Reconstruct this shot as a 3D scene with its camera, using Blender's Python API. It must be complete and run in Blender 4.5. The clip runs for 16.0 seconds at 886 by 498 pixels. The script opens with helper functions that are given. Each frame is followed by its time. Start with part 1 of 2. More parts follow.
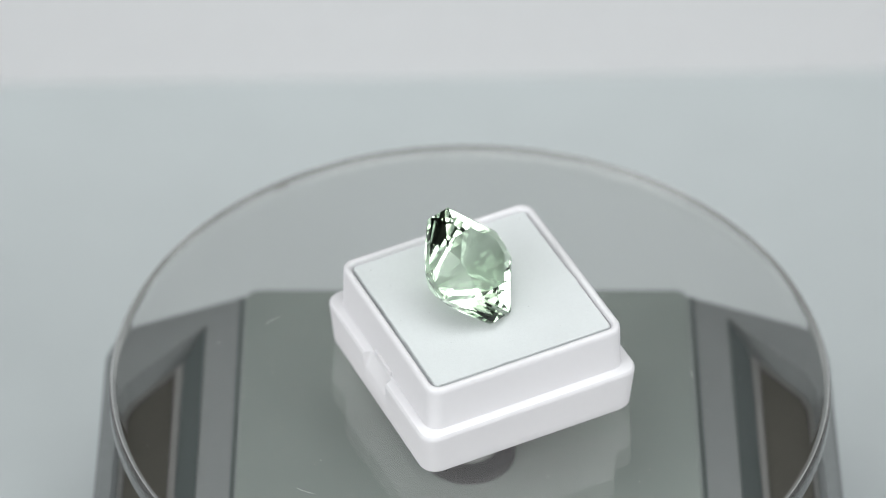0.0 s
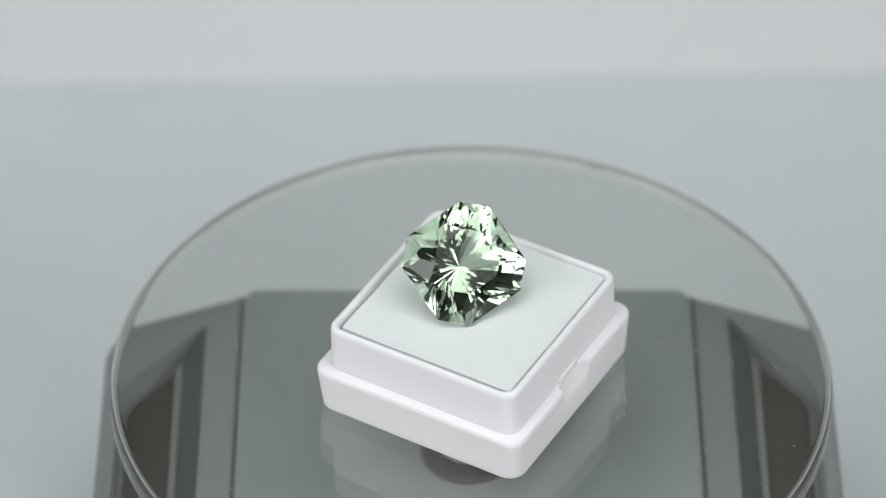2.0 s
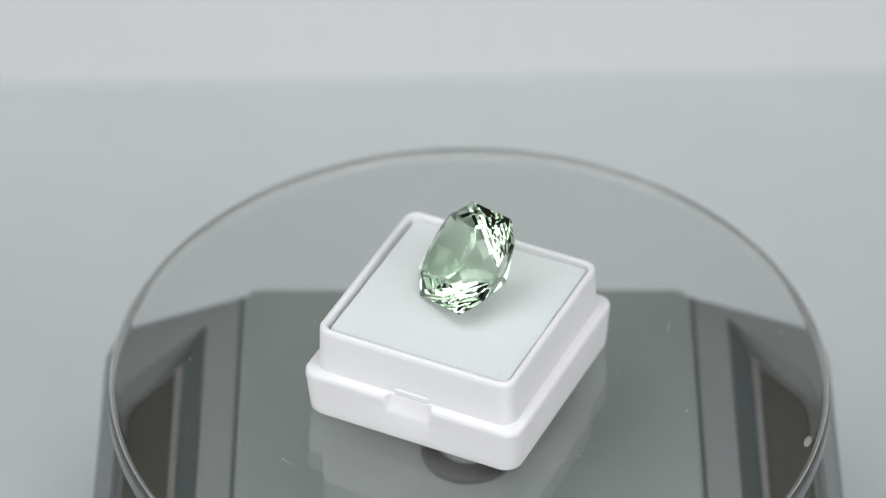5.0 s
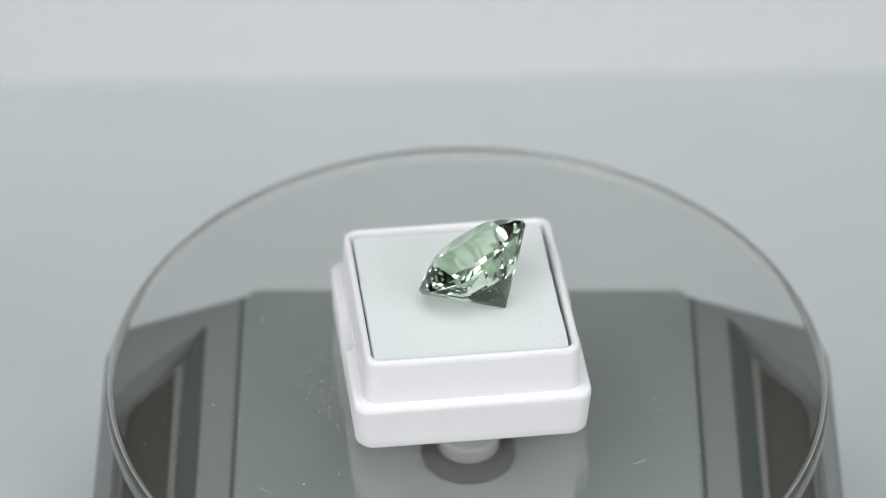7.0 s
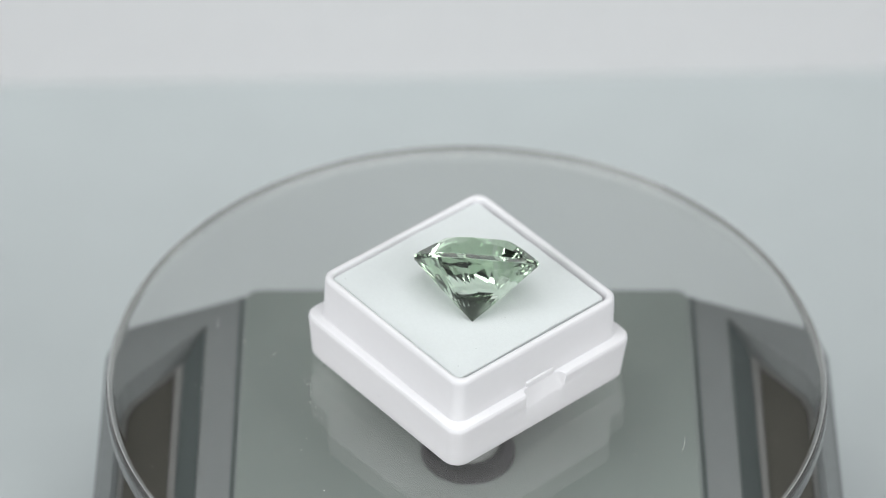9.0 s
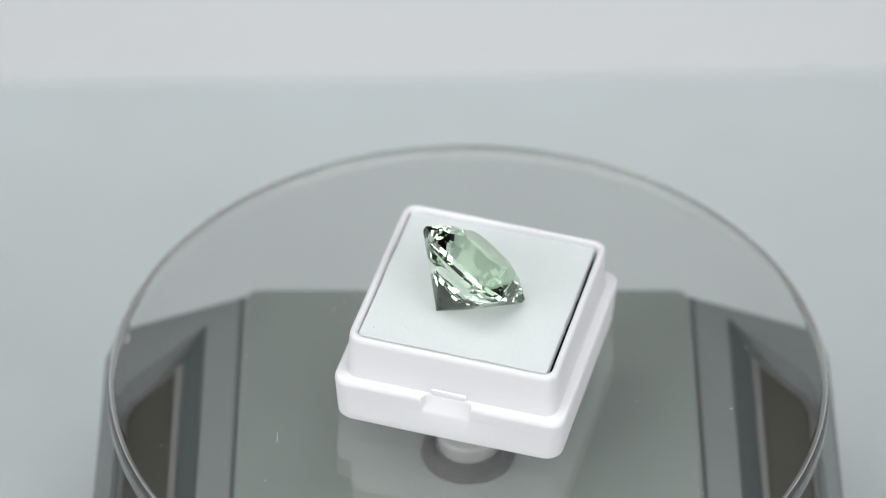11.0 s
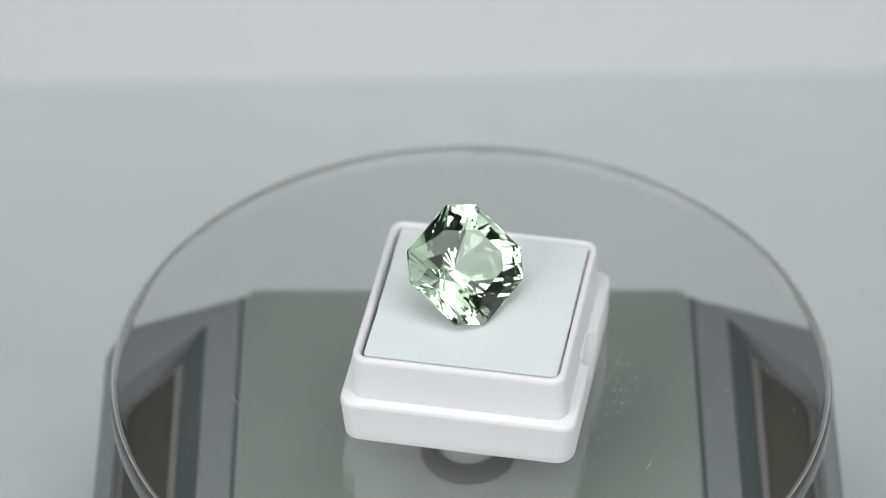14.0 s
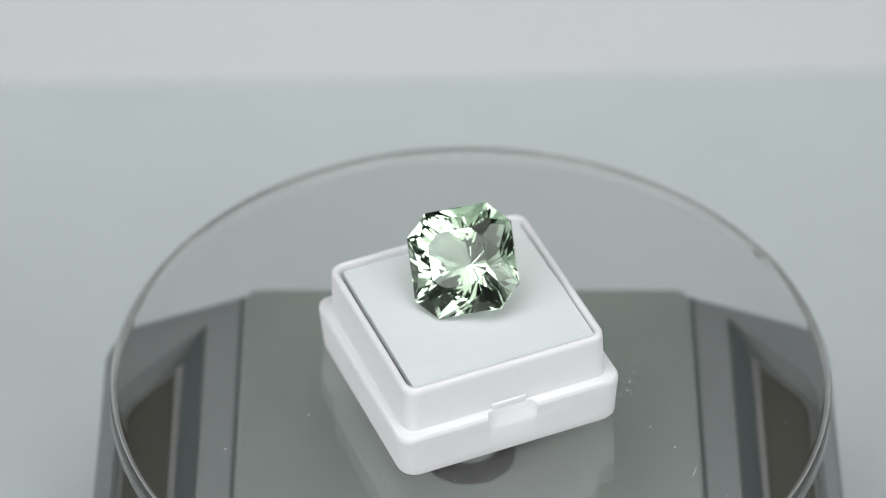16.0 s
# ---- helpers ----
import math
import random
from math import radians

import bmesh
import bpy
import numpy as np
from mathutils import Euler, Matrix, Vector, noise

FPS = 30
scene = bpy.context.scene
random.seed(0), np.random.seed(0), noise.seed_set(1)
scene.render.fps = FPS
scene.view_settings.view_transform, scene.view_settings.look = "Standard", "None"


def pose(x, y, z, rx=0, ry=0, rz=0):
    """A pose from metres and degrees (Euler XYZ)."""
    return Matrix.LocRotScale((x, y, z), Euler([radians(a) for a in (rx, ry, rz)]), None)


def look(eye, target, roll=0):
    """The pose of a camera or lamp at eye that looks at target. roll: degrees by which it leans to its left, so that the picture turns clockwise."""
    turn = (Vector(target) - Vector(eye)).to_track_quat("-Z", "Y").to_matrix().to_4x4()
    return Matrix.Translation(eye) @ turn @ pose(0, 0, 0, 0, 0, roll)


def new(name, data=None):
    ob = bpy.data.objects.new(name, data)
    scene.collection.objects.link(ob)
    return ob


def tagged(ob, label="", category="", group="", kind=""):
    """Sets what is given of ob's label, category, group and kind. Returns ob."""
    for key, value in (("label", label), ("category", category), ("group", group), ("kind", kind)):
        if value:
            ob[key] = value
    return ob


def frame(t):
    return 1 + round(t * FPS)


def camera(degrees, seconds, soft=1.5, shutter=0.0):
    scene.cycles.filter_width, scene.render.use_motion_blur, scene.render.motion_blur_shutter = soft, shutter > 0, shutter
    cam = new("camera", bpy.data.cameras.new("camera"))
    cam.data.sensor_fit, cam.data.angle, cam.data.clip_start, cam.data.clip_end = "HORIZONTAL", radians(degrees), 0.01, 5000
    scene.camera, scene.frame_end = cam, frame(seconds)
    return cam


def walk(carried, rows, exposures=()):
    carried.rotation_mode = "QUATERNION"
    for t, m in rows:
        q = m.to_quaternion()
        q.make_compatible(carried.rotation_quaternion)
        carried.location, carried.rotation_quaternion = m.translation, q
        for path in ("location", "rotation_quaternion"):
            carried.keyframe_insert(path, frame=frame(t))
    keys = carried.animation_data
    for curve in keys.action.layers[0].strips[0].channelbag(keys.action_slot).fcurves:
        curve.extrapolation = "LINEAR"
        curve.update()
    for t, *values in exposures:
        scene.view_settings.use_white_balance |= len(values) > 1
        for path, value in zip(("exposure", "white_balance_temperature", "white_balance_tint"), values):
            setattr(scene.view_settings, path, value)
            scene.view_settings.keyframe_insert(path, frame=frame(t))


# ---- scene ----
MM = 0.001
EYE = (0.0, -0.40267, 0.36423)
AIM = (-0.00675674, -0.40267 + 0.76170988, 0.36423 - 0.64788302)
cam = camera(12.781, 16.0, soft=1.0)
VIEW = look(EYE, AIM) @ pose(0, 0, 0, 0, 0, 0.0545)
walk(cam, [(0.0, VIEW), (16.0, VIEW)], exposures=[(0.0, 0.05), (0.5, 0.0), (1.0, -0.05), (2.5, -0.08), (3.5, -0.10), (4.0, -0.07), (6.0, 0.0), (7.0, 0.02), (8.0, 0.08),
     (9.0, 0.07), (11.5, 0.06), (12.5, 0.05), (13.5, -0.07), (14.5, -0.06), (16.0, -0.06)])
# a long lens held a little open: the stone is sharp, the bench and the back wall are soft
cam.data.dof.use_dof = True
cam.data.dof.focus_distance = 0.5255
cam.data.dof.aperture_fstop = 13.0

# ---------------------------------------------------------------- light
world = bpy.data.worlds.new("world")
world.use_nodes = True
world.node_tree.nodes["Background"].inputs["Color"].default_value = (0.75, 0.85, 1.0, 1)
world.node_tree.nodes["Background"].inputs["Strength"].default_value = 0.05
scene.world = world


def area_lamp(name, eye, target, sx, sy, watts, colour):
    data = bpy.data.lights.new(name, "AREA")
    data.shape, data.size, data.size_y = "RECTANGLE", sx, sy
    data.energy, data.color = watts, colour
    ob = new(name, data)
    ob.matrix_world = look(eye, target)
    return ob


# unseen overhead fill, added to lift the room's reflections and the scene
area_lamp("ceiling_light", (0, -0.6, 1.685), (0, -0.6001, 0.0), 1.6, 1.6, 9.8, (0.965, 0.985, 0.96))
area_lamp("softbox_top", (0, -0.09, 0.44), (0, -0.08, 0.0), 0.42, 0.24, 0.97, (0.955, 1.0, 1.0))
for side, watts in ((-1, 1.49), (1, 1.34)):
    area_lamp("softbox_side", (side * 0.33, -0.28, 0.25), (0, 0, 0), 0.36, 0.33, watts, (0.965, 0.99, 1.0))


# ---------------------------------------------------------------- materials
def material(name, colour, rough=0.5, metal=0.0, ior=1.5, grain=0.0, scale=400.0, bump=0.0, bscale=900.0, coat=0.0, spread=None, sss=0.0):
    m = bpy.data.materials.new(name)
    m.use_nodes = True
    nt = m.node_tree
    b = nt.nodes["Principled BSDF"]
    b.inputs["Base Color"].default_value = (*colour, 1)
    b.inputs["Roughness"].default_value = rough
    b.inputs["Metallic"].default_value = metal
    b.inputs["IOR"].default_value = ior
    b.inputs["Coat Weight"].default_value = coat
    if sss:
        b.inputs["Subsurface Weight"].default_value = sss
        b.inputs["Subsurface Radius"].default_value = (1, 1, 1)
        b.inputs["Subsurface Scale"].default_value = 0.0012
    tc = nt.nodes.new("ShaderNodeTexCoord")
    if grain:
        big = nt.nodes.new("ShaderNodeTexNoise")
        big.inputs["Scale"].default_value = scale * 0.06
        big.inputs["Detail"].default_value = 3
        fine = nt.nodes.new("ShaderNodeTexNoise")
        fine.inputs["Scale"].default_value = scale
        fine.inputs["Detail"].default_value = 4
        add = nt.nodes.new("ShaderNodeMath")
        add.operation = "ADD"
        nt.links.new(tc.outputs["Object"], big.inputs["Vector"])
        nt.links.new(tc.outputs["Object"], fine.inputs["Vector"])
        nt.links.new(big.outputs["Fac"], add.inputs[0])
        nt.links.new(fine.outputs["Fac"], add.inputs[1])
        ramp = nt.nodes.new("ShaderNodeMapRange")
        ramp.inputs["From Min"].default_value, ramp.inputs["From Max"].default_value = 0.7, 1.3
        nt.links.new(add.outputs[0], ramp.inputs["Value"])
        mix = nt.nodes.new("ShaderNodeMix")
        mix.data_type = "RGBA"
        lo = spread or tuple(c * (1 - grain) for c in colour)
        mix.inputs["A"].default_value = (*lo, 1)
        mix.inputs["B"].default_value = (*colour, 1)
        nt.links.new(ramp.outputs["Result"], mix.inputs["Factor"])
        nt.links.new(mix.outputs["Result"], b.inputs["Base Color"])
        rr = nt.nodes.new("ShaderNodeMapRange")
        rr.inputs["From Min"].default_value, rr.inputs["From Max"].default_value = 0.3, 0.7
        rr.inputs["To Min"].default_value, rr.inputs["To Max"].default_value = max(0.02, rough - 0.06), min(1, rough + 0.06)
        nt.links.new(big.outputs["Fac"], rr.inputs["Value"])
        nt.links.new(rr.outputs["Result"], b.inputs["Roughness"])
    if bump:
        n = nt.nodes.new("ShaderNodeTexNoise")
        n.inputs["Scale"].default_value = bscale
        n.inputs["Detail"].default_value = 4
        nt.links.new(tc.outputs["Object"], n.inputs["Vector"])
        bp = nt.nodes.new("ShaderNodeBump")
        bp.inputs["Strength"].default_value = bump
        bp.inputs["Distance"].default_value = 0.0002
        nt.links.new(n.outputs["Fac"], bp.inputs["Height"])
        nt.links.new(bp.outputs["Normal"], b.inputs["Normal"])
    return m


def glass(name, tint, ior, rough=0.0):
    m = bpy.data.materials.new(name)
    m.use_nodes = True
    nt = m.node_tree
    nt.nodes.remove(nt.nodes["Principled BSDF"])
    g = nt.nodes.new("ShaderNodeBsdfGlass")
    g.inputs["Color"].default_value, g.inputs["IOR"].default_value, g.inputs["Roughness"].default_value = (*tint, 1), ior, rough
    nt.links.new(g.outputs[0], nt.nodes["Material Output"].inputs["Surface"])
    return m


TENT = material("matt_white_lining", (0.655, 0.65, 0.66), 0.75, grain=0.03, scale=220, bump=0.06, bscale=700)
TENT_FLOOR = material("grey_white_floor_sheet", (0.458, 0.492, 0.501), 0.55, grain=0.05, scale=60, bump=0.05, bscale=500)
PLASTIC = material("white_moulded_plastic", (0.715, 0.703, 0.725), 0.7, grain=0.015, scale=900, bump=0.03, bscale=600, sss=0.15)
FOAM = material("white_foam", (0.665, 0.69, 0.697), 0.95, ior=1.2, grain=0.04, scale=2500, bump=0.25, bscale=5000)
FOAM_DARK = material("dark_foam", (0.016, 0.026, 0.050), 0.95, ior=1.2, grain=0.2, scale=2500)
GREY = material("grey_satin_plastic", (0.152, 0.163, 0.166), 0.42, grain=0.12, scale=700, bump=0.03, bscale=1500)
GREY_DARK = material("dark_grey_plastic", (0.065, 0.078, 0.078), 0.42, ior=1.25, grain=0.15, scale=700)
PANEL = material("grey_green_gloss_panel", (0.176, 0.200, 0.190), 0.22, ior=1.7, grain=0.08, scale=120)
CELL = material("brown_black_solar_cell", (0.060, 0.058, 0.051), 0.4, ior=1.25, grain=0.2, scale=300)
RUBBER = material("black_rubber", (0.010, 0.010, 0.011), 0.7, ior=1.25, grain=0.5, scale=2500, bump=0.2, bscale=4000)
STEEL = material("brushed_steel", (0.62, 0.62, 0.6), 0.28, metal=1.0, grain=0.1, scale=800)
LIP = material("lip_highlight_grey", (0.150, 0.150, 0.148), 0.5, grain=0.15, scale=500)
BUSH = material("pale_grey_plastic", (0.30, 0.31, 0.30), 0.2, grain=0.1, scale=600, coat=0.3)
DUST = material("pale_dust", (0.72, 0.72, 0.70), 0.9)
SMUDGE = material("grey_smudge", (0.22, 0.22, 0.21), 0.8)
DISC = glass("clear_acrylic", (0.985, 0.980, 0.973), 1.72)
EDGE = material("ground_acrylic_edge", (0.82, 0.82, 0.81), 0.14, ior=1.5, grain=0.06, scale=900)
EDGE.node_tree.nodes["Principled BSDF"].inputs["Transmission Weight"].default_value = 0.90
GEM = glass("pale_green_stone", (0.912, 0.972, 0.904), 1.60)
ROOM = material("dim_painted_wall", (0.26, 0.26, 0.26), 0.8, grain=0.08, scale=6)
DESK = material("brown_desk_laminate", (0.20, 0.15, 0.11), 0.4, grain=0.25, scale=30)


# ---------------------------------------------------------------- helpers for meshes
def thing(name, m, label, category, group="", kind=""):
    ob = new(name)
    ob.empty_display_size = 0.01
    ob.matrix_world = m
    return tagged(ob, label, category, group, kind)


def part(name, bm, mat, parent=None, label="", smooth=False, sharp=40):
    bmesh.ops.recalc_face_normals(bm, faces=bm.faces)
    me = bpy.data.meshes.new(name)
    if smooth:
        for f in bm.faces:
            f.smooth = True
    bm.to_mesh(me)
    bm.free()
    me.materials.append(mat)
    ob = new(name, me)
    if smooth:
        me.set_sharp_from_angle(angle=radians(sharp))
    if parent is not None:
        ob.parent = parent
    if label:
        ob["label"] = label
    return ob


def box_bm(x0, x1, y0, y1, z0, z1, bevel=0.0):
    bm = bmesh.new()
    bmesh.ops.create_cube(bm, size=1.0, matrix=Matrix.Translation(((x0 + x1) / 2, (y0 + y1) / 2, (z0 + z1) / 2)) @ Matrix.Diagonal((x1 - x0, y1 - y0, z1 - z0, 1)))
    if bevel:
        bmesh.ops.bevel(bm, geom=bm.edges[:], offset=bevel, segments=2, profile=0.5, affect="EDGES")
    return bm


def loft(rings, close=(True, True)):
    """A skin over rings of equally many points."""
    bm = bmesh.new()
    rows = [[bm.verts.new(p) for p in r] for r in rings]
    n = len(rows[0])
    for a, b in zip(rows, rows[1:]):
        for i in range(n):
            bm.faces.new((a[i], a[(i + 1) % n], b[(i + 1) % n], b[i]))
    if close[0]:
        bm.faces.new(rows[0][::-1])
    if close[1]:
        bm.faces.new(rows[-1])
    return bm


def circle(r, z, n=96, cx=0.0, cy=0.0):
    return [(cx + r * math.cos(2 * math.pi * i / n), cy + r * math.sin(2 * math.pi * i / n), z) for i in range(n)]


SIDE = (-9.0, -3.5, -3.2, -2.9, 0.0, 2.9, 3.2, 3.5, 9.0)


def square(half, r, z, notch=0.0, arc=7, wobble=0.0):
    """A square with round corners; notch draws its two x sides in at the middle. In millimetres."""
    pts = []
    for k in range(4):
        c, s = math.cos(k * math.pi / 2), math.sin(k * math.pi / 2)
        for y in SIDE:
            x = half
            if k in (0, 2) and notch:
                x -= notch * (1.0 if abs(y) < 3.0 else 0.75 if abs(y) < 3.3 else 0.0)
            x += wobble * noise.noise(Vector((k * 7.3, y * 0.9, z)))
            pts.append((c * x - s * y, s * x + c * y))
        for i in range(arc):
            a = i / (arc - 1) * math.pi / 2
            x, y = half - r + r * math.cos(a), half - r + r * math.sin(a)
            pts.append((c * x - s * y, s * x + c * y))
    return [(x * MM, y * MM, z * MM) for x, y in pts]


# ---------------------------------------------------------------- the setting
FLOOR_Z, BACK_Y = -0.050, 0.1297
tagged(part("floor", box_bm(-0.5, 0.5, -0.30, BACK_Y + 0.03, FLOOR_Z - 0.004, FLOOR_Z), TENT_FLOOR), "pale blue-grey matt sheet on a desk", "floor", kind="structure")
wall = tagged(part("wall_back", box_bm(-0.48, 0.48, 0, 0.006, FLOOR_Z, 0.035), TENT), "matt white backdrop board behind the sheet", "wall", kind="structure")
wall.matrix_world = pose(0, BACK_Y, 0, 0, 0, 2.1)
tagged(part("ground", box_bm(-0.9, 0.9, -0.5, 0.5, FLOOR_Z - 0.034, FLOOR_Z - 0.004, 0.003), DESK), "brown laminate desk top under the sheet", "desk", kind="structure")
for name, x0, x1, y0, y1, z0, z1 in (
    ("room_floor", -2, 2, -2.5, 1.5, -0.83, -0.80), ("room_ceiling", -2, 2, -2.5, 1.5, 1.7, 1.73),
    ("wall_north", -2, 2, 1.5, 1.53, -0.80, 1.7), ("wall_south", -2, 2, -2.53, -2.5, -0.80, 1.7),
    ("wall_left_of_room", -2.03, -2, -2.5, 1.5, -0.80, 1.7), ("wall_right_of_room", 2, 2.03, -2.5, 1.5, -0.80, 1.7)):
    tagged(part(name, box_bm(x0, x1, y0, y1, z0, z1), ROOM), "plain pale grey room surface round the desk", "wall", kind="structure")


# ---------------------------------------------------------------- turntable base
PLATE = -17.55       # top of the body below the disc's top, in millimetres


def outline(grow, z):
    """Half of the body's plan, mirrored: a long box with two-step chamfers."""
    q = [(52.3, 23.6), (51.6, 25.9), (47.6, 27.9), (32.4, 34.2)]
    c = q + [(-x, y) for x, y in q[::-1]] + [(-x, -y) for x, y in q] + [(x, -y) for x, y in q[::-1]]
    return [((x + grow * math.copysign(1, x)) * MM, (y + grow * math.copysign(1, y)) * MM, z * MM) for x, y in c]


def turntable_base():
    base = thing("turntable_base", pose(0, 0, FLOOR_Z, 0, 0, 0.6), "grey plastic solar turntable base with chamfered corners", "turntable")
    low = FLOOR_Z / MM
    up = Matrix.Translation((0, 0, -FLOOR_Z))
    # body: outer walls, top with a wedge-shaped well on either side
    bm = bmesh.new()
    rings = [outline(0.3, low), outline(0.0, PLATE - 5.0), outline(0.0, PLATE - 1.6), outline(-0.25, PLATE - 0.8), outline(-0.8, PLATE - 0.3)]
    rows = [[bm.verts.new(p) for p in r] for r in rings]
    for a, b in zip(rows, rows[1:]):
        for i in range(16):
            bm.faces.new((a[i], a[(i + 1) % 16], b[(i + 1) % 16], b[i]))
    bm.faces.new(rows[0][::-1])
    top = rows[-1]
    # wells: outer edge on the top, inner edge on the floor
    for s, far in ((1, 0.8), (-1, -0.9)):
        outer = [(37.7, -27.0), (37.7, 28.2), (46.9, 17.6), (48.8, 15.0), (49.9, 12.2), (49.9, -12.2), (48.8, -15.0), (46.9, -17.6)]
        inner = [(40.9, -19.5), (40.9, 23.3), (46.6, 16.0), (48.4, 13.6), (49.3, 10.9), (49.3, -10.9), (48.4, -13.6), (46.6, -16.0)]
        ov = [bm.verts.new((s * x * MM, (y + far) * MM, (PLATE - 0.3) * MM)) for x, y in outer]
        iv = [bm.verts.new((s * x * MM, (y + far) * MM, (PLATE - 3.2) * MM)) for x, y in inner]
        for i in range(8):
            bm.faces.new((ov[i], ov[(i + 1) % 8], iv[(i + 1) % 8], iv[i]))
        bm.faces.new(iv)
        # top between the outline and the well
        r = [top[i] for i in ((12, 3, 2, 1, 0, 15, 14, 13) if s > 0 else (11, 4, 5, 6, 7, 8, 9, 10))]
        for i in range(8):
            bm.faces.new((r[i], r[(i + 1) % 8], ov[(i + 1) % 8], ov[i]))
    bm.faces.new((top[3], top[4], top[11], top[12]))
    bm.transform(up)
    body = part("body", bm, GREY, base)
    for s, far in ((1, 0.8), (-1, -0.9)):
        bm = bmesh.new()
        pts = [(41.9, -18.2), (42.1, 19.8), (47.6, 12.7), (48.4, 10.2), (48.4, -10.2), (47.6, -12.7)]
        a = [bm.verts.new((s * x * MM, (y + far) * MM, (PLATE - 3.15) * MM)) for x, y in pts]
        b = [bm.verts.new((s * x * MM, (y + far) * MM, (PLATE - 2.7) * MM)) for x, y in pts]
        for i in range(6):
            bm.faces.new((a[i], a[(i + 1) % 6], b[(i + 1) % 6], b[i]))
        bm.faces.new(a), bm.faces.new(b)
        bm.transform(up)
        part("solar_cell", bm, CELL, base, "dark brown solar cell")
        # added lip round the cell, its slope stands in for a bright edge highlight
        bm = bmesh.new()
        rim_o = [(41.0, -19.6), (41.0, 22.6), (48.3, 13.5), (49.2, 10.7), (49.2, -10.7), (48.3, -13.5)]
        rim_i = [(41.8, -18.6), (42.0, 20.2), (47.7, 12.9), (48.5, 10.4), (48.5, -10.4), (47.7, -12.9)]
        o = [bm.verts.new((s * x * MM, (y + far) * MM, (PLATE - 2.75) * MM)) for x, y in rim_o]
        q = [bm.verts.new((s * x * MM, (y + far) * MM, (PLATE - 2.45) * MM)) for x, y in rim_i]
        w = [bm.verts.new((s * x * MM, (y + far) * MM, (PLATE - 3.1) * MM)) for x, y in rim_i]
        for i in range(6):
            k = (i + 1) % 6
            bm.faces.new((o[i], o[k], q[k], q[i]))
            bm.faces.new((q[i], q[k], w[k], w[i]))
        bm.transform(up)
        part("cell_lip", bm, LIP, base, "added lip round the cell, stands in for its edge highlight")
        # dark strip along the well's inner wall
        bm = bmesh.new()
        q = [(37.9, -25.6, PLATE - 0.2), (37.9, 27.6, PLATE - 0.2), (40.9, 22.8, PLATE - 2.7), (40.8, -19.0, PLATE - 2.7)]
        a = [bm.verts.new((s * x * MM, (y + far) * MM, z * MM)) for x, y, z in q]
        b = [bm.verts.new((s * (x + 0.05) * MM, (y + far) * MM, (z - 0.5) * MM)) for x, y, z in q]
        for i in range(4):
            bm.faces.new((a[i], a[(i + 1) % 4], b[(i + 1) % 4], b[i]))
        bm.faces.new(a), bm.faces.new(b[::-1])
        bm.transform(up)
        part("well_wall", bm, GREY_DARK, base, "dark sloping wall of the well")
        # recessed seam beside the middle panel
        bm = box_bm(s * 32.8 * MM - 0.0003, s * 32.8 * MM + 0.0003, -0.0330, 0.0330, (PLATE - 1.0) * MM, (PLATE - 0.26) * MM)
        bm.transform(up)
        part("seam", bm, GREY_DARK, base, "dark seam")
    # middle panel
    r = [(32.3, 32.6), (31.9, 33.7), (30.8, 34.5)]
    r = r + [(-x, y) for x, y in r[::-1]] + [(-x, -y) for x, y in r] + [(x, -y) for x, y in r[::-1]]
    rings = [[(x * k * MM, y * k * MM, z * MM) for x, y in r] for k, z in ((1.0, PLATE - 1.5), (1.0, PLATE - 0.15), (0.992, PLATE))]
    bm = loft(rings)
    bm.transform(up)
    part("panel", bm, PANEL, base, "grey-green glossy middle panel")
    # hub
    prof = [(6.6, 0.0), (6.6, 0.5), (6.2, 0.9), (5.0, 1.0), (4.6, 0.5), (1.0, 0.45)]
    bm = loft([circle(a * MM, (PLATE + b) * MM, 64) for a, b in prof])
    bm.transform(up)
    part("hub_ring", bm, RUBBER, base, "black rubber hub ring", True)
    return base


turntable_base()


# ---------------------------------------------------------------- rotating things
def turn(t):
    return 26.43 - 28.3444 * t


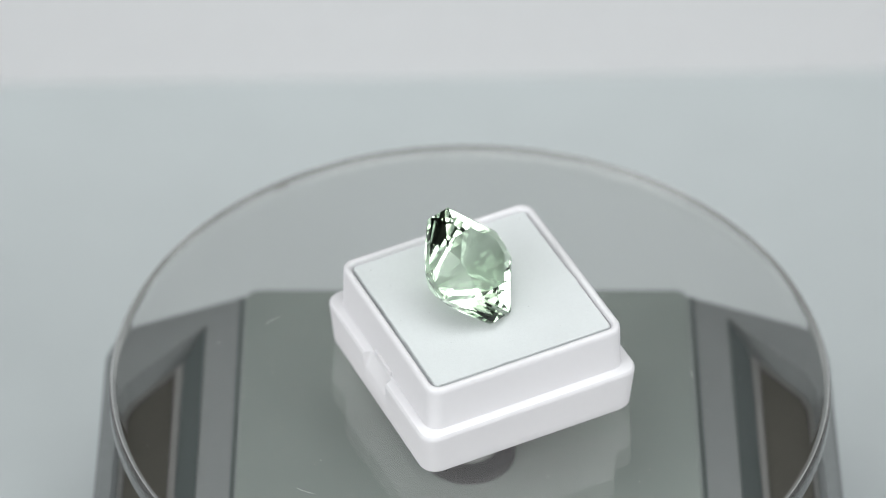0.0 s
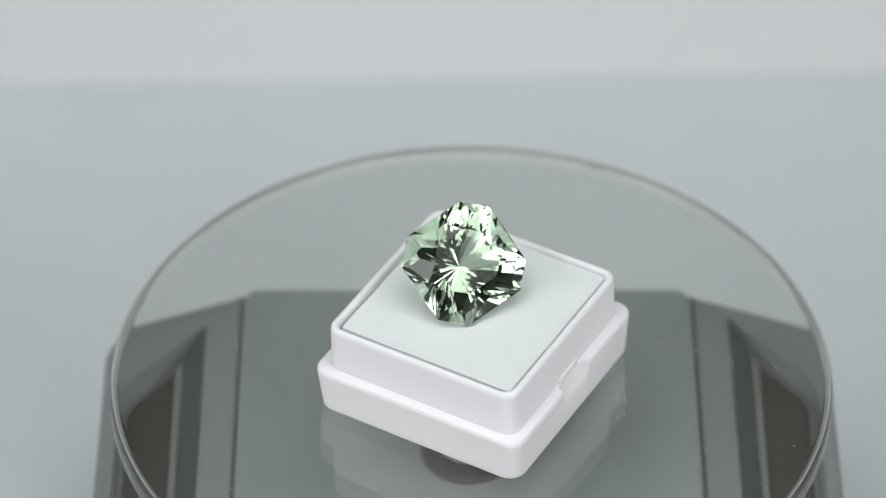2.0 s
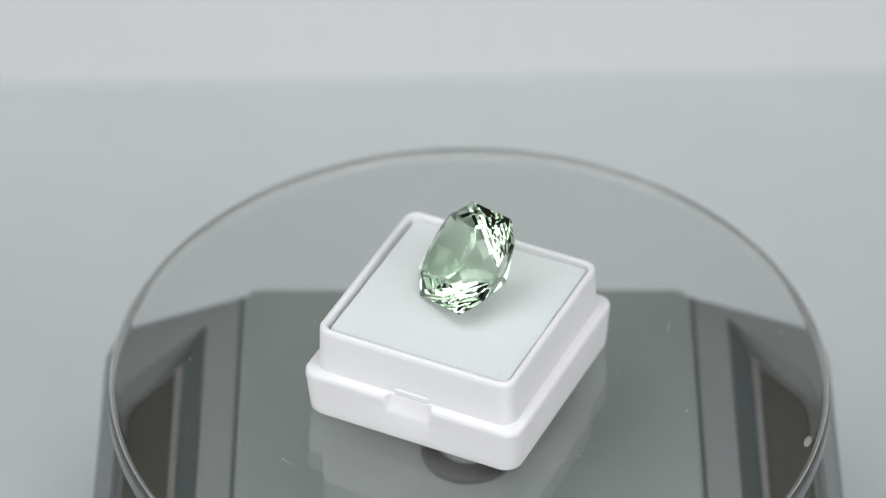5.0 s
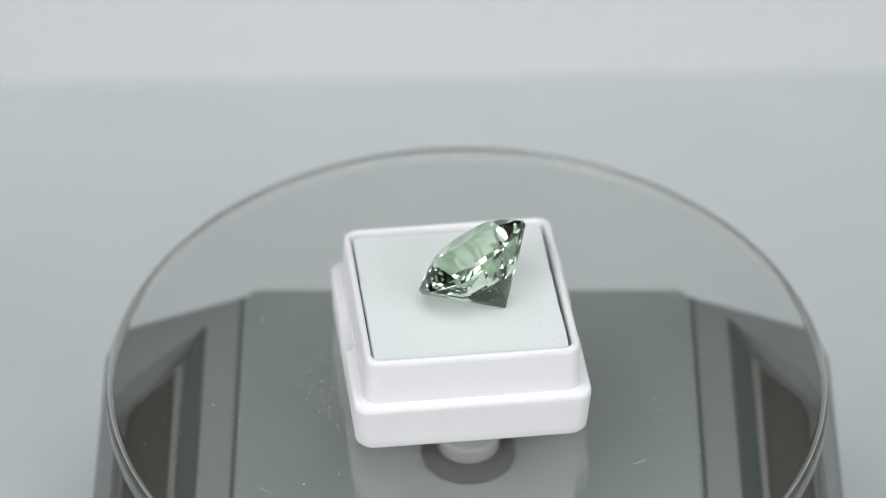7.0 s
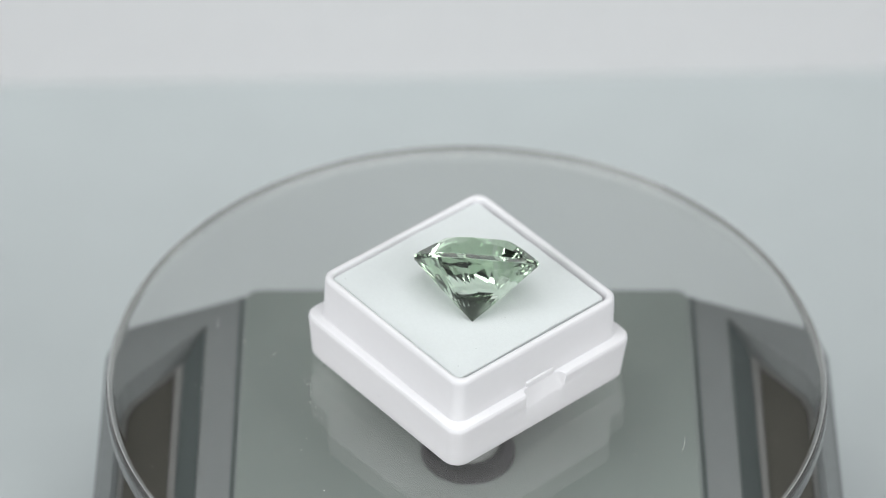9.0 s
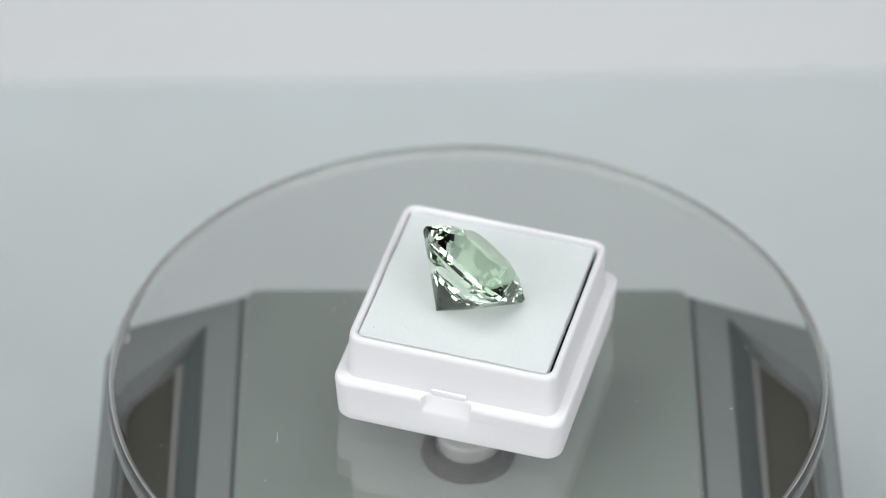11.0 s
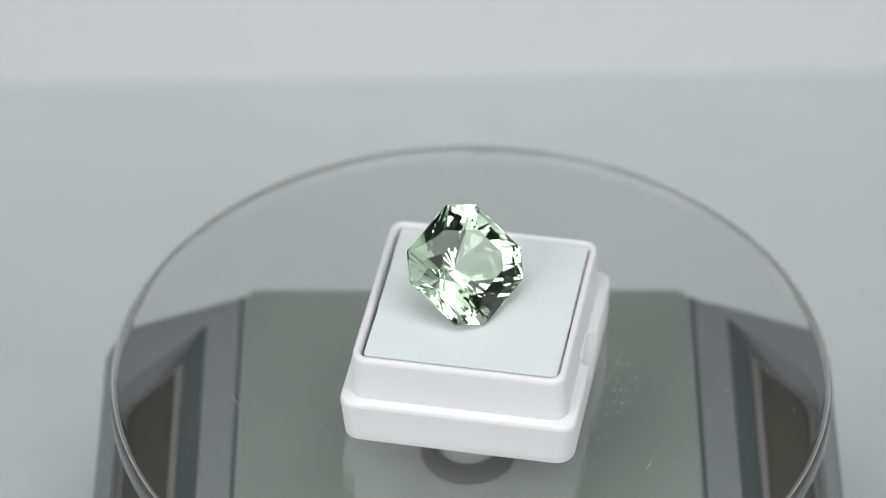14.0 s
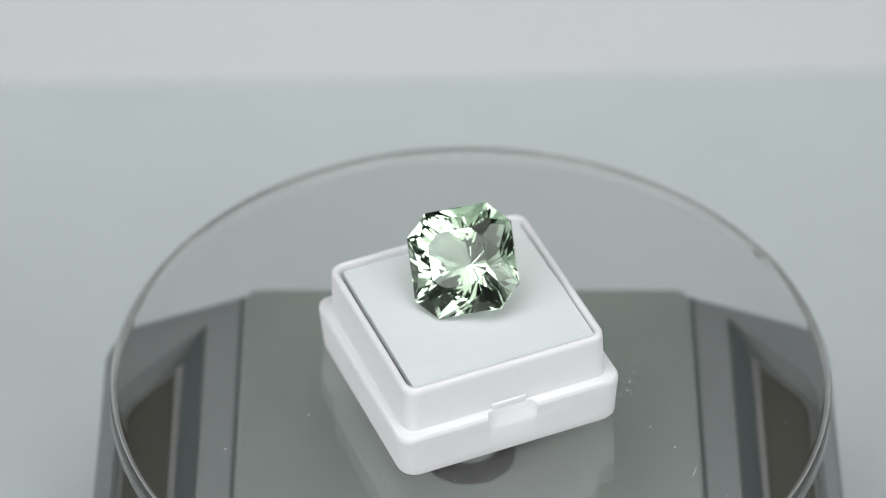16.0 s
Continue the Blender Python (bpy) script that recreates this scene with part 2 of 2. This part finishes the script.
def glass_disc():
    d = thing("glass_disc", pose(0, 0, 0), "clear round acrylic turntable disc with dust specks", "turntable disc")
    R, T = 49.55, 3.8
    e = 1.0      # radius of the rounded, polished edge
    arc = [(e * math.sin(radians(a)), e * math.cos(radians(a))) for a in range(0, 91, 15)]
    prof = [(R - e - 0.4, -T)] + [(R - e + x, -T + e - z) for x, z in arc] + [(R - e + x, z - e) for x, z in arc[::-1]] + [(R - e - 0.4, 0.0)]
    bm = loft([circle(a * MM, b * MM, 256, 0.25 * MM, 0.16 * MM) for a, b in prof])
    ob = part("disc", bm, DISC, d, smooth=True, sharp=30)
    ob.data.materials.append(EDGE)
    for f in ob.data.polygons:
        f.use_smooth = len(f.vertices) == 4
        f.material_index = int(abs(f.normal.z) < 0.999)
    ob.data.set_sharp_from_angle(angle=radians(25))
    ob.visible_shadow = False
    # spindle under the disc
    prof = [(3.2, -16.1), (4.1, -16.0), (4.4, -15.6), (4.4, -13.6), (4.0, -13.2), (4.0, -11.6), (4.4, -11.2), (4.4, -6.2), (5.2, -5.8), (5.2, -3.84)]
    bm = loft([circle(a * MM, b * MM, 48) for a, b in prof])
    part("bush", bm, BUSH, d, "short pale plastic bush under the disc", True)
    bm = loft([circle(2.2 * MM, b * MM, 24) for b in (-17.6, -16.0)])
    part("spindle", bm, STEEL, d, "thin steel spindle", True)
    rng = random.Random(5)
    bm = bmesh.new()
    spots = []
    for _ in range(330):
        a, rr = rng.uniform(0, 2 * math.pi), 48.0 * math.sqrt(rng.random())
        spots.append((rr * math.cos(a), rr * math.sin(a)))
    for centre, width, many in ((6, 17, 600), (58, 13, 420)):        # drifts of dust beside the box
        for _ in range(many):
            a, rr = radians(rng.gauss(centre, width)), rng.gauss(20.4, 1.7)
            spots.append((rr * math.cos(a), rr * math.sin(a)))
    for i, (x, y) in enumerate(spots):
        s = rng.uniform(0.02, 0.05) * (1.8 if rng.random() < 0.12 else 1) if i < 330 else rng.uniform(0.016, 0.036) * (2.2 if rng.random() < 0.08 else 1)
        bmesh.ops.create_icosphere(bm, subdivisions=1, radius=s * MM, matrix=pose(x * MM, y * MM, s * 0.35 * MM, 0, 0, rng.uniform(0, 90)) @ Matrix.Diagonal((rng.uniform(0.7, 1.8), 1, 0.5, 1)))
    tagged(part("dust", bm, DUST, d, "pale dust specks"), kind="stuff")
    # lint hairs
    for x, y, turn0, length, bend in ((-20, 21, 20, 2.6, 0.4), (27, -14, 75, 2.0, -0.3), (-30, -12, 130, 2.8, 0.4), (30, 20, -40, 2.2, 0.3)):
        bm = bmesh.new()
        rows = []
        for i in range(9):
            u = i / 8 - 0.5
            c = Vector((u * length, bend * (0.25 - u * u) * 2, 0.03))
            w = 0.016 * (1 - (2 * u) ** 4) + 0.004
            rows.append([bm.verts.new((c + Vector((0, w * a, w * b))) * MM) for a, b in ((-1, 0), (0, 1), (1, 0), (0, -0.8))])
        for a, b in zip(rows, rows[1:]):
            for k in range(4):
                bm.faces.new((a[k], a[(k + 1) % 4], b[(k + 1) % 4], b[k]))
        bm.transform(pose(x * MM, y * MM, 0, 0, 0, turn0))
        part("lint_hair", bm, DUST, d, "fine pale lint hair")
    bm = bmesh.new()
    bmesh.ops.create_icosphere(bm, subdivisions=2, radius=0.7 * MM, matrix=pose(-6.9 * MM, 47.2 * MM, 0.02 * MM, 0, 0, 8) @ Matrix.Diagonal((1.6, 0.7, 0.15, 1)))
    part("smudge", bm, SMUDGE, d, "small grey mark at the rim")
    return d


def lid_and_tray():
    b = thing("gem_box", pose(0, 0, 0), "white square plastic gem box, foam pad on top", "gem box")
    rings = [square(15.15, 2.2, 0.0), square(15.5, 2.3, 0.1), square(15.7, 2.3, 0.45), square(15.75, 2.2, 1.6), square(15.9, 2.1, 4.3), square(15.93, 2.1, 4.9, 0.25), square(15.97, 2.0, 5.6, 0.7),
             square(16.02, 2.0, 6.4, 0.95), square(15.98, 2.0, 6.8, 1.05), square(15.8, 1.9, 7.04, 0.95), square(15.2, 1.9, 7.15, 0.5), square(14.2, 1.8, 7.15)]
    part("lid", loft(rings, (True, True)), PLASTIC, b, "white base with clasp notches", True)
    rings = [square(14.2, 1.8, 7.0), square(14.66, 1.9, 7.1), square(14.55, 1.9, 7.6), square(14.42, 1.85, 13.0), square(14.36, 1.8, 13.6), square(14.15, 1.7, 13.86),
             square(13.9, 1.6, 13.94), square(13.65, 1.5, 13.86), square(13.48, 1.4, 13.6), square(13.42, 1.3, 8.5)]
    part("tray", loft(rings, (True, True)), PLASTIC, b, "white tray with rounded rim", True)
    for s in (1, -1):
        bm = box_bm(14.2 * MM, 14.86 * MM, -2.5 * MM, 2.5 * MM, 5.9 * MM, 7.9 * MM, 0.24 * MM)
        bm.transform(pose(0, 0, 0, 0, 0, 0 if s > 0 else 180))
        part("clasp_tab", bm, PLASTIC, b, "small white clasp tab", True)
    bm = bmesh.new()
    bmesh.ops.create_icosphere(bm, subdivisions=2, radius=0.5 * MM, matrix=pose(0, 15.66 * MM, 2.6 * MM) @ Matrix.Diagonal((1.0, 0.4, 0.8, 1)))
    part("mould_mark", bm, PLASTIC, b, "small moulded bump", True)
    # foam pad, white on black, with uneven cut edges and a narrow gap all round
    def pad(levels):
        rings = []
        for h, z in levels:
            q = square(13.08 * h, 0.5, z, wobble=0.16 if h > 0.9 else 0)
            rings.append([(x + 0.12 * MM, y + 0.20 * MM, zz) for x, y, zz in q])
        return loft(rings)
    part("foam_pad", pad(((1.0, 12.2), (1.0, 13.05), (0.996, 13.31), (0.987, 13.43), (0.965, 13.43), (0.92, 13.43))), FOAM, b, "white foam pad", True, 25)
    bm = bmesh.new()
    rng = random.Random(11)
    for _ in range(14):
        x, y, r = rng.uniform(-12, 12), rng.uniform(-12, 12), rng.uniform(0.03, 0.07)
        bmesh.ops.create_icosphere(bm, subdivisions=1, radius=r * MM, matrix=pose(x * MM, y * MM, 13.44 * MM))
    tagged(part("specks", bm, SMUDGE, b, "tiny dark specks on the foam"), kind="stuff")
    part("foam_backing", pad(((0.998, 8.55), (0.998, 12.18))), FOAM_DARK, b, "dark blue-black foam backing", True)
    return b


BIG = 1.02
GIRDLE = 0.3     # half the thickness of the stone's edge


def gemstone():
    g = thing("gemstone", pose(0, 0, 0), "pale green faceted gemstone, square cut with clipped corners", "gemstone")
    bm = box_bm(-9 * MM, 9 * MM, -9 * MM, 9 * MM, -9 * MM, 9 * MM)

    def cut(az, angle, r, z, down=False):
        """A facet that faces the azimuth, leaning from the girdle plane by angle, through radius r at height z."""
        a, s = radians(az), radians(angle)
        n = Vector((math.cos(a) * math.sin(s), math.sin(a) * math.sin(s), -math.cos(s) if down else math.cos(s)))
        p = Vector((math.cos(a) * r, math.sin(a) * r, z)) * MM
        geom = bm.verts[:] + bm.edges[:] + bm.faces[:]
        res = bmesh.ops.bisect_plane(bm, geom=geom, plane_co=p, plane_no=n, clear_outer=True, dist=1e-8)
        edges = [e for e in res["geom_cut"] if isinstance(e, bmesh.types.BMEdge)]
        if edges:
            bmesh.ops.contextual_create(bm, geom=edges)

    corner = math.degrees(math.atan2(4.21, 7.1))
    vr = math.hypot(4.21, 7.1)
    for k in range(4):
        cut(90 * k, 90, 7.1, 0)
        cut(45 + 90 * k, 90, 8.0, 0)
    # pavilion: steep tier at the girdle, middle tier, facets at the point
    for k in range(4):
        cut(90 * k, 61, 7.1, -GIRDLE, True)
        cut(45 + 90 * k, 57, 8.0, -GIRDLE, True)
    # long rays from the point's tier to the girdle, then the facets of the point
    rng = random.Random(4)
    for k in range(40):
        az = 4.5 + 9.0 * k
        reach = vr * max(math.cos(radians(az - q * 90 - d)) for q in range(5) for d in (-corner, corner))
        cut(az, math.degrees(math.atan2(4.86, reach - 3.1)) + rng.uniform(-0.7, 0.3), 3.1, -5.22, True)
    for k in range(20):
        cut(9.0 + 18.0 * k, 42.9 + rng.uniform(-0.5, 0.5), 0.0, -8.1, True)
    # crown: mains on sides and corners, a kite on every corner of the girdle, stars round the table
    for k in range(4):
        cut(90 * k, 46, 7.1, GIRDLE)
        cut(45 + 90 * k, 43, 8.0, GIRDLE)
        for d in (-corner, corner):
            cut(90 * k + d, 35.5, vr, GIRDLE)
        for d in (-14, 14):
            cut(90 * k + d, 30.7, 6.3, 1.42)
        cut(90 * k, 25, 4.5, 2.36)
        cut(45 + 90 * k, 25, 4.85, 2.42)
    cut(0, 0, 0, 2.72)
    bmesh.ops.scale(bm, vec=(BIG, BIG, BIG), verts=bm.verts)
    bmesh.ops.recalc_face_normals(bm, faces=bm.faces)
    groups = {"table_facet": [], "crown": [], "girdle": [], "pavilion": []}
    for f in bm.faces:
        z = f.normal.z
        groups["table_facet" if z > 0.99 else "girdle" if abs(z) < 0.05 else "crown" if z > 0 else "pavilion"].append([v.co.copy() for v in f.verts])
    bm.free()
    for name, faces in groups.items():
        index, ids = {}, []
        for f in faces:
            ids.append([index.setdefault(tuple(round(c, 8) for c in v), len(index)) for v in f])
        verts = list(index)
        me = bpy.data.meshes.new(name)
        me.from_pydata(verts, [], ids)
        me.materials.append(GEM)
        ob = new(name, me)
        ob.parent = g
    return g


disc = glass_disc()
box = lid_and_tray()
gem = gemstone()
bpy.context.view_layer.update()



def upright_tilt():
    """The box leans by about two degrees without turning."""
    n = Vector((-0.0195, -0.0229, 1)).normalized()
    q = Vector((0, 0, 1)).rotation_difference(n)
    return Matrix.Translation((1.42 * MM, -0.74 * MM, 0.15 * MM)) @ q.to_matrix().to_4x4()


def gem_pose():
    """The stone leans on its point and one corner of its girdle."""
    az, lean, spin = radians(-46.15), radians(44.3), radians(25.2)
    axis = Vector((math.sin(lean) * math.cos(az), math.sin(lean) * math.sin(az), math.cos(lean)))
    u = Vector((0, 0, 1)).cross(axis).normalized()
    v = axis.cross(u)
    gx = math.cos(spin) * u + math.sin(spin) * v
    gy = axis.cross(gx)
    culet = Vector((-4.44, 3.37, 13.84)) * MM
    c = culet + axis * 8.1 * BIG * MM
    m = Matrix((gx, gy, axis)).transposed().to_4x4()
    m.translation = c
    # set the stone down on the foam: its lowest corner just touches
    low = upright_tilt().inverted()
    drop = min((low @ m @ v.co).z for part_ in gem.children for v in part_.data.vertices) - 13.40 * MM
    m.translation.z -= drop
    return m


def motions():
    steps = [i * 0.5 for i in range(33)]
    for ob, rest in ((disc, Matrix.Identity(4)), (box, upright_tilt()), (gem, gem_pose())):
        walk(ob, [(t, pose(0, 0, 0, 0, 0, turn(t)) @ rest) for t in steps])


motions()
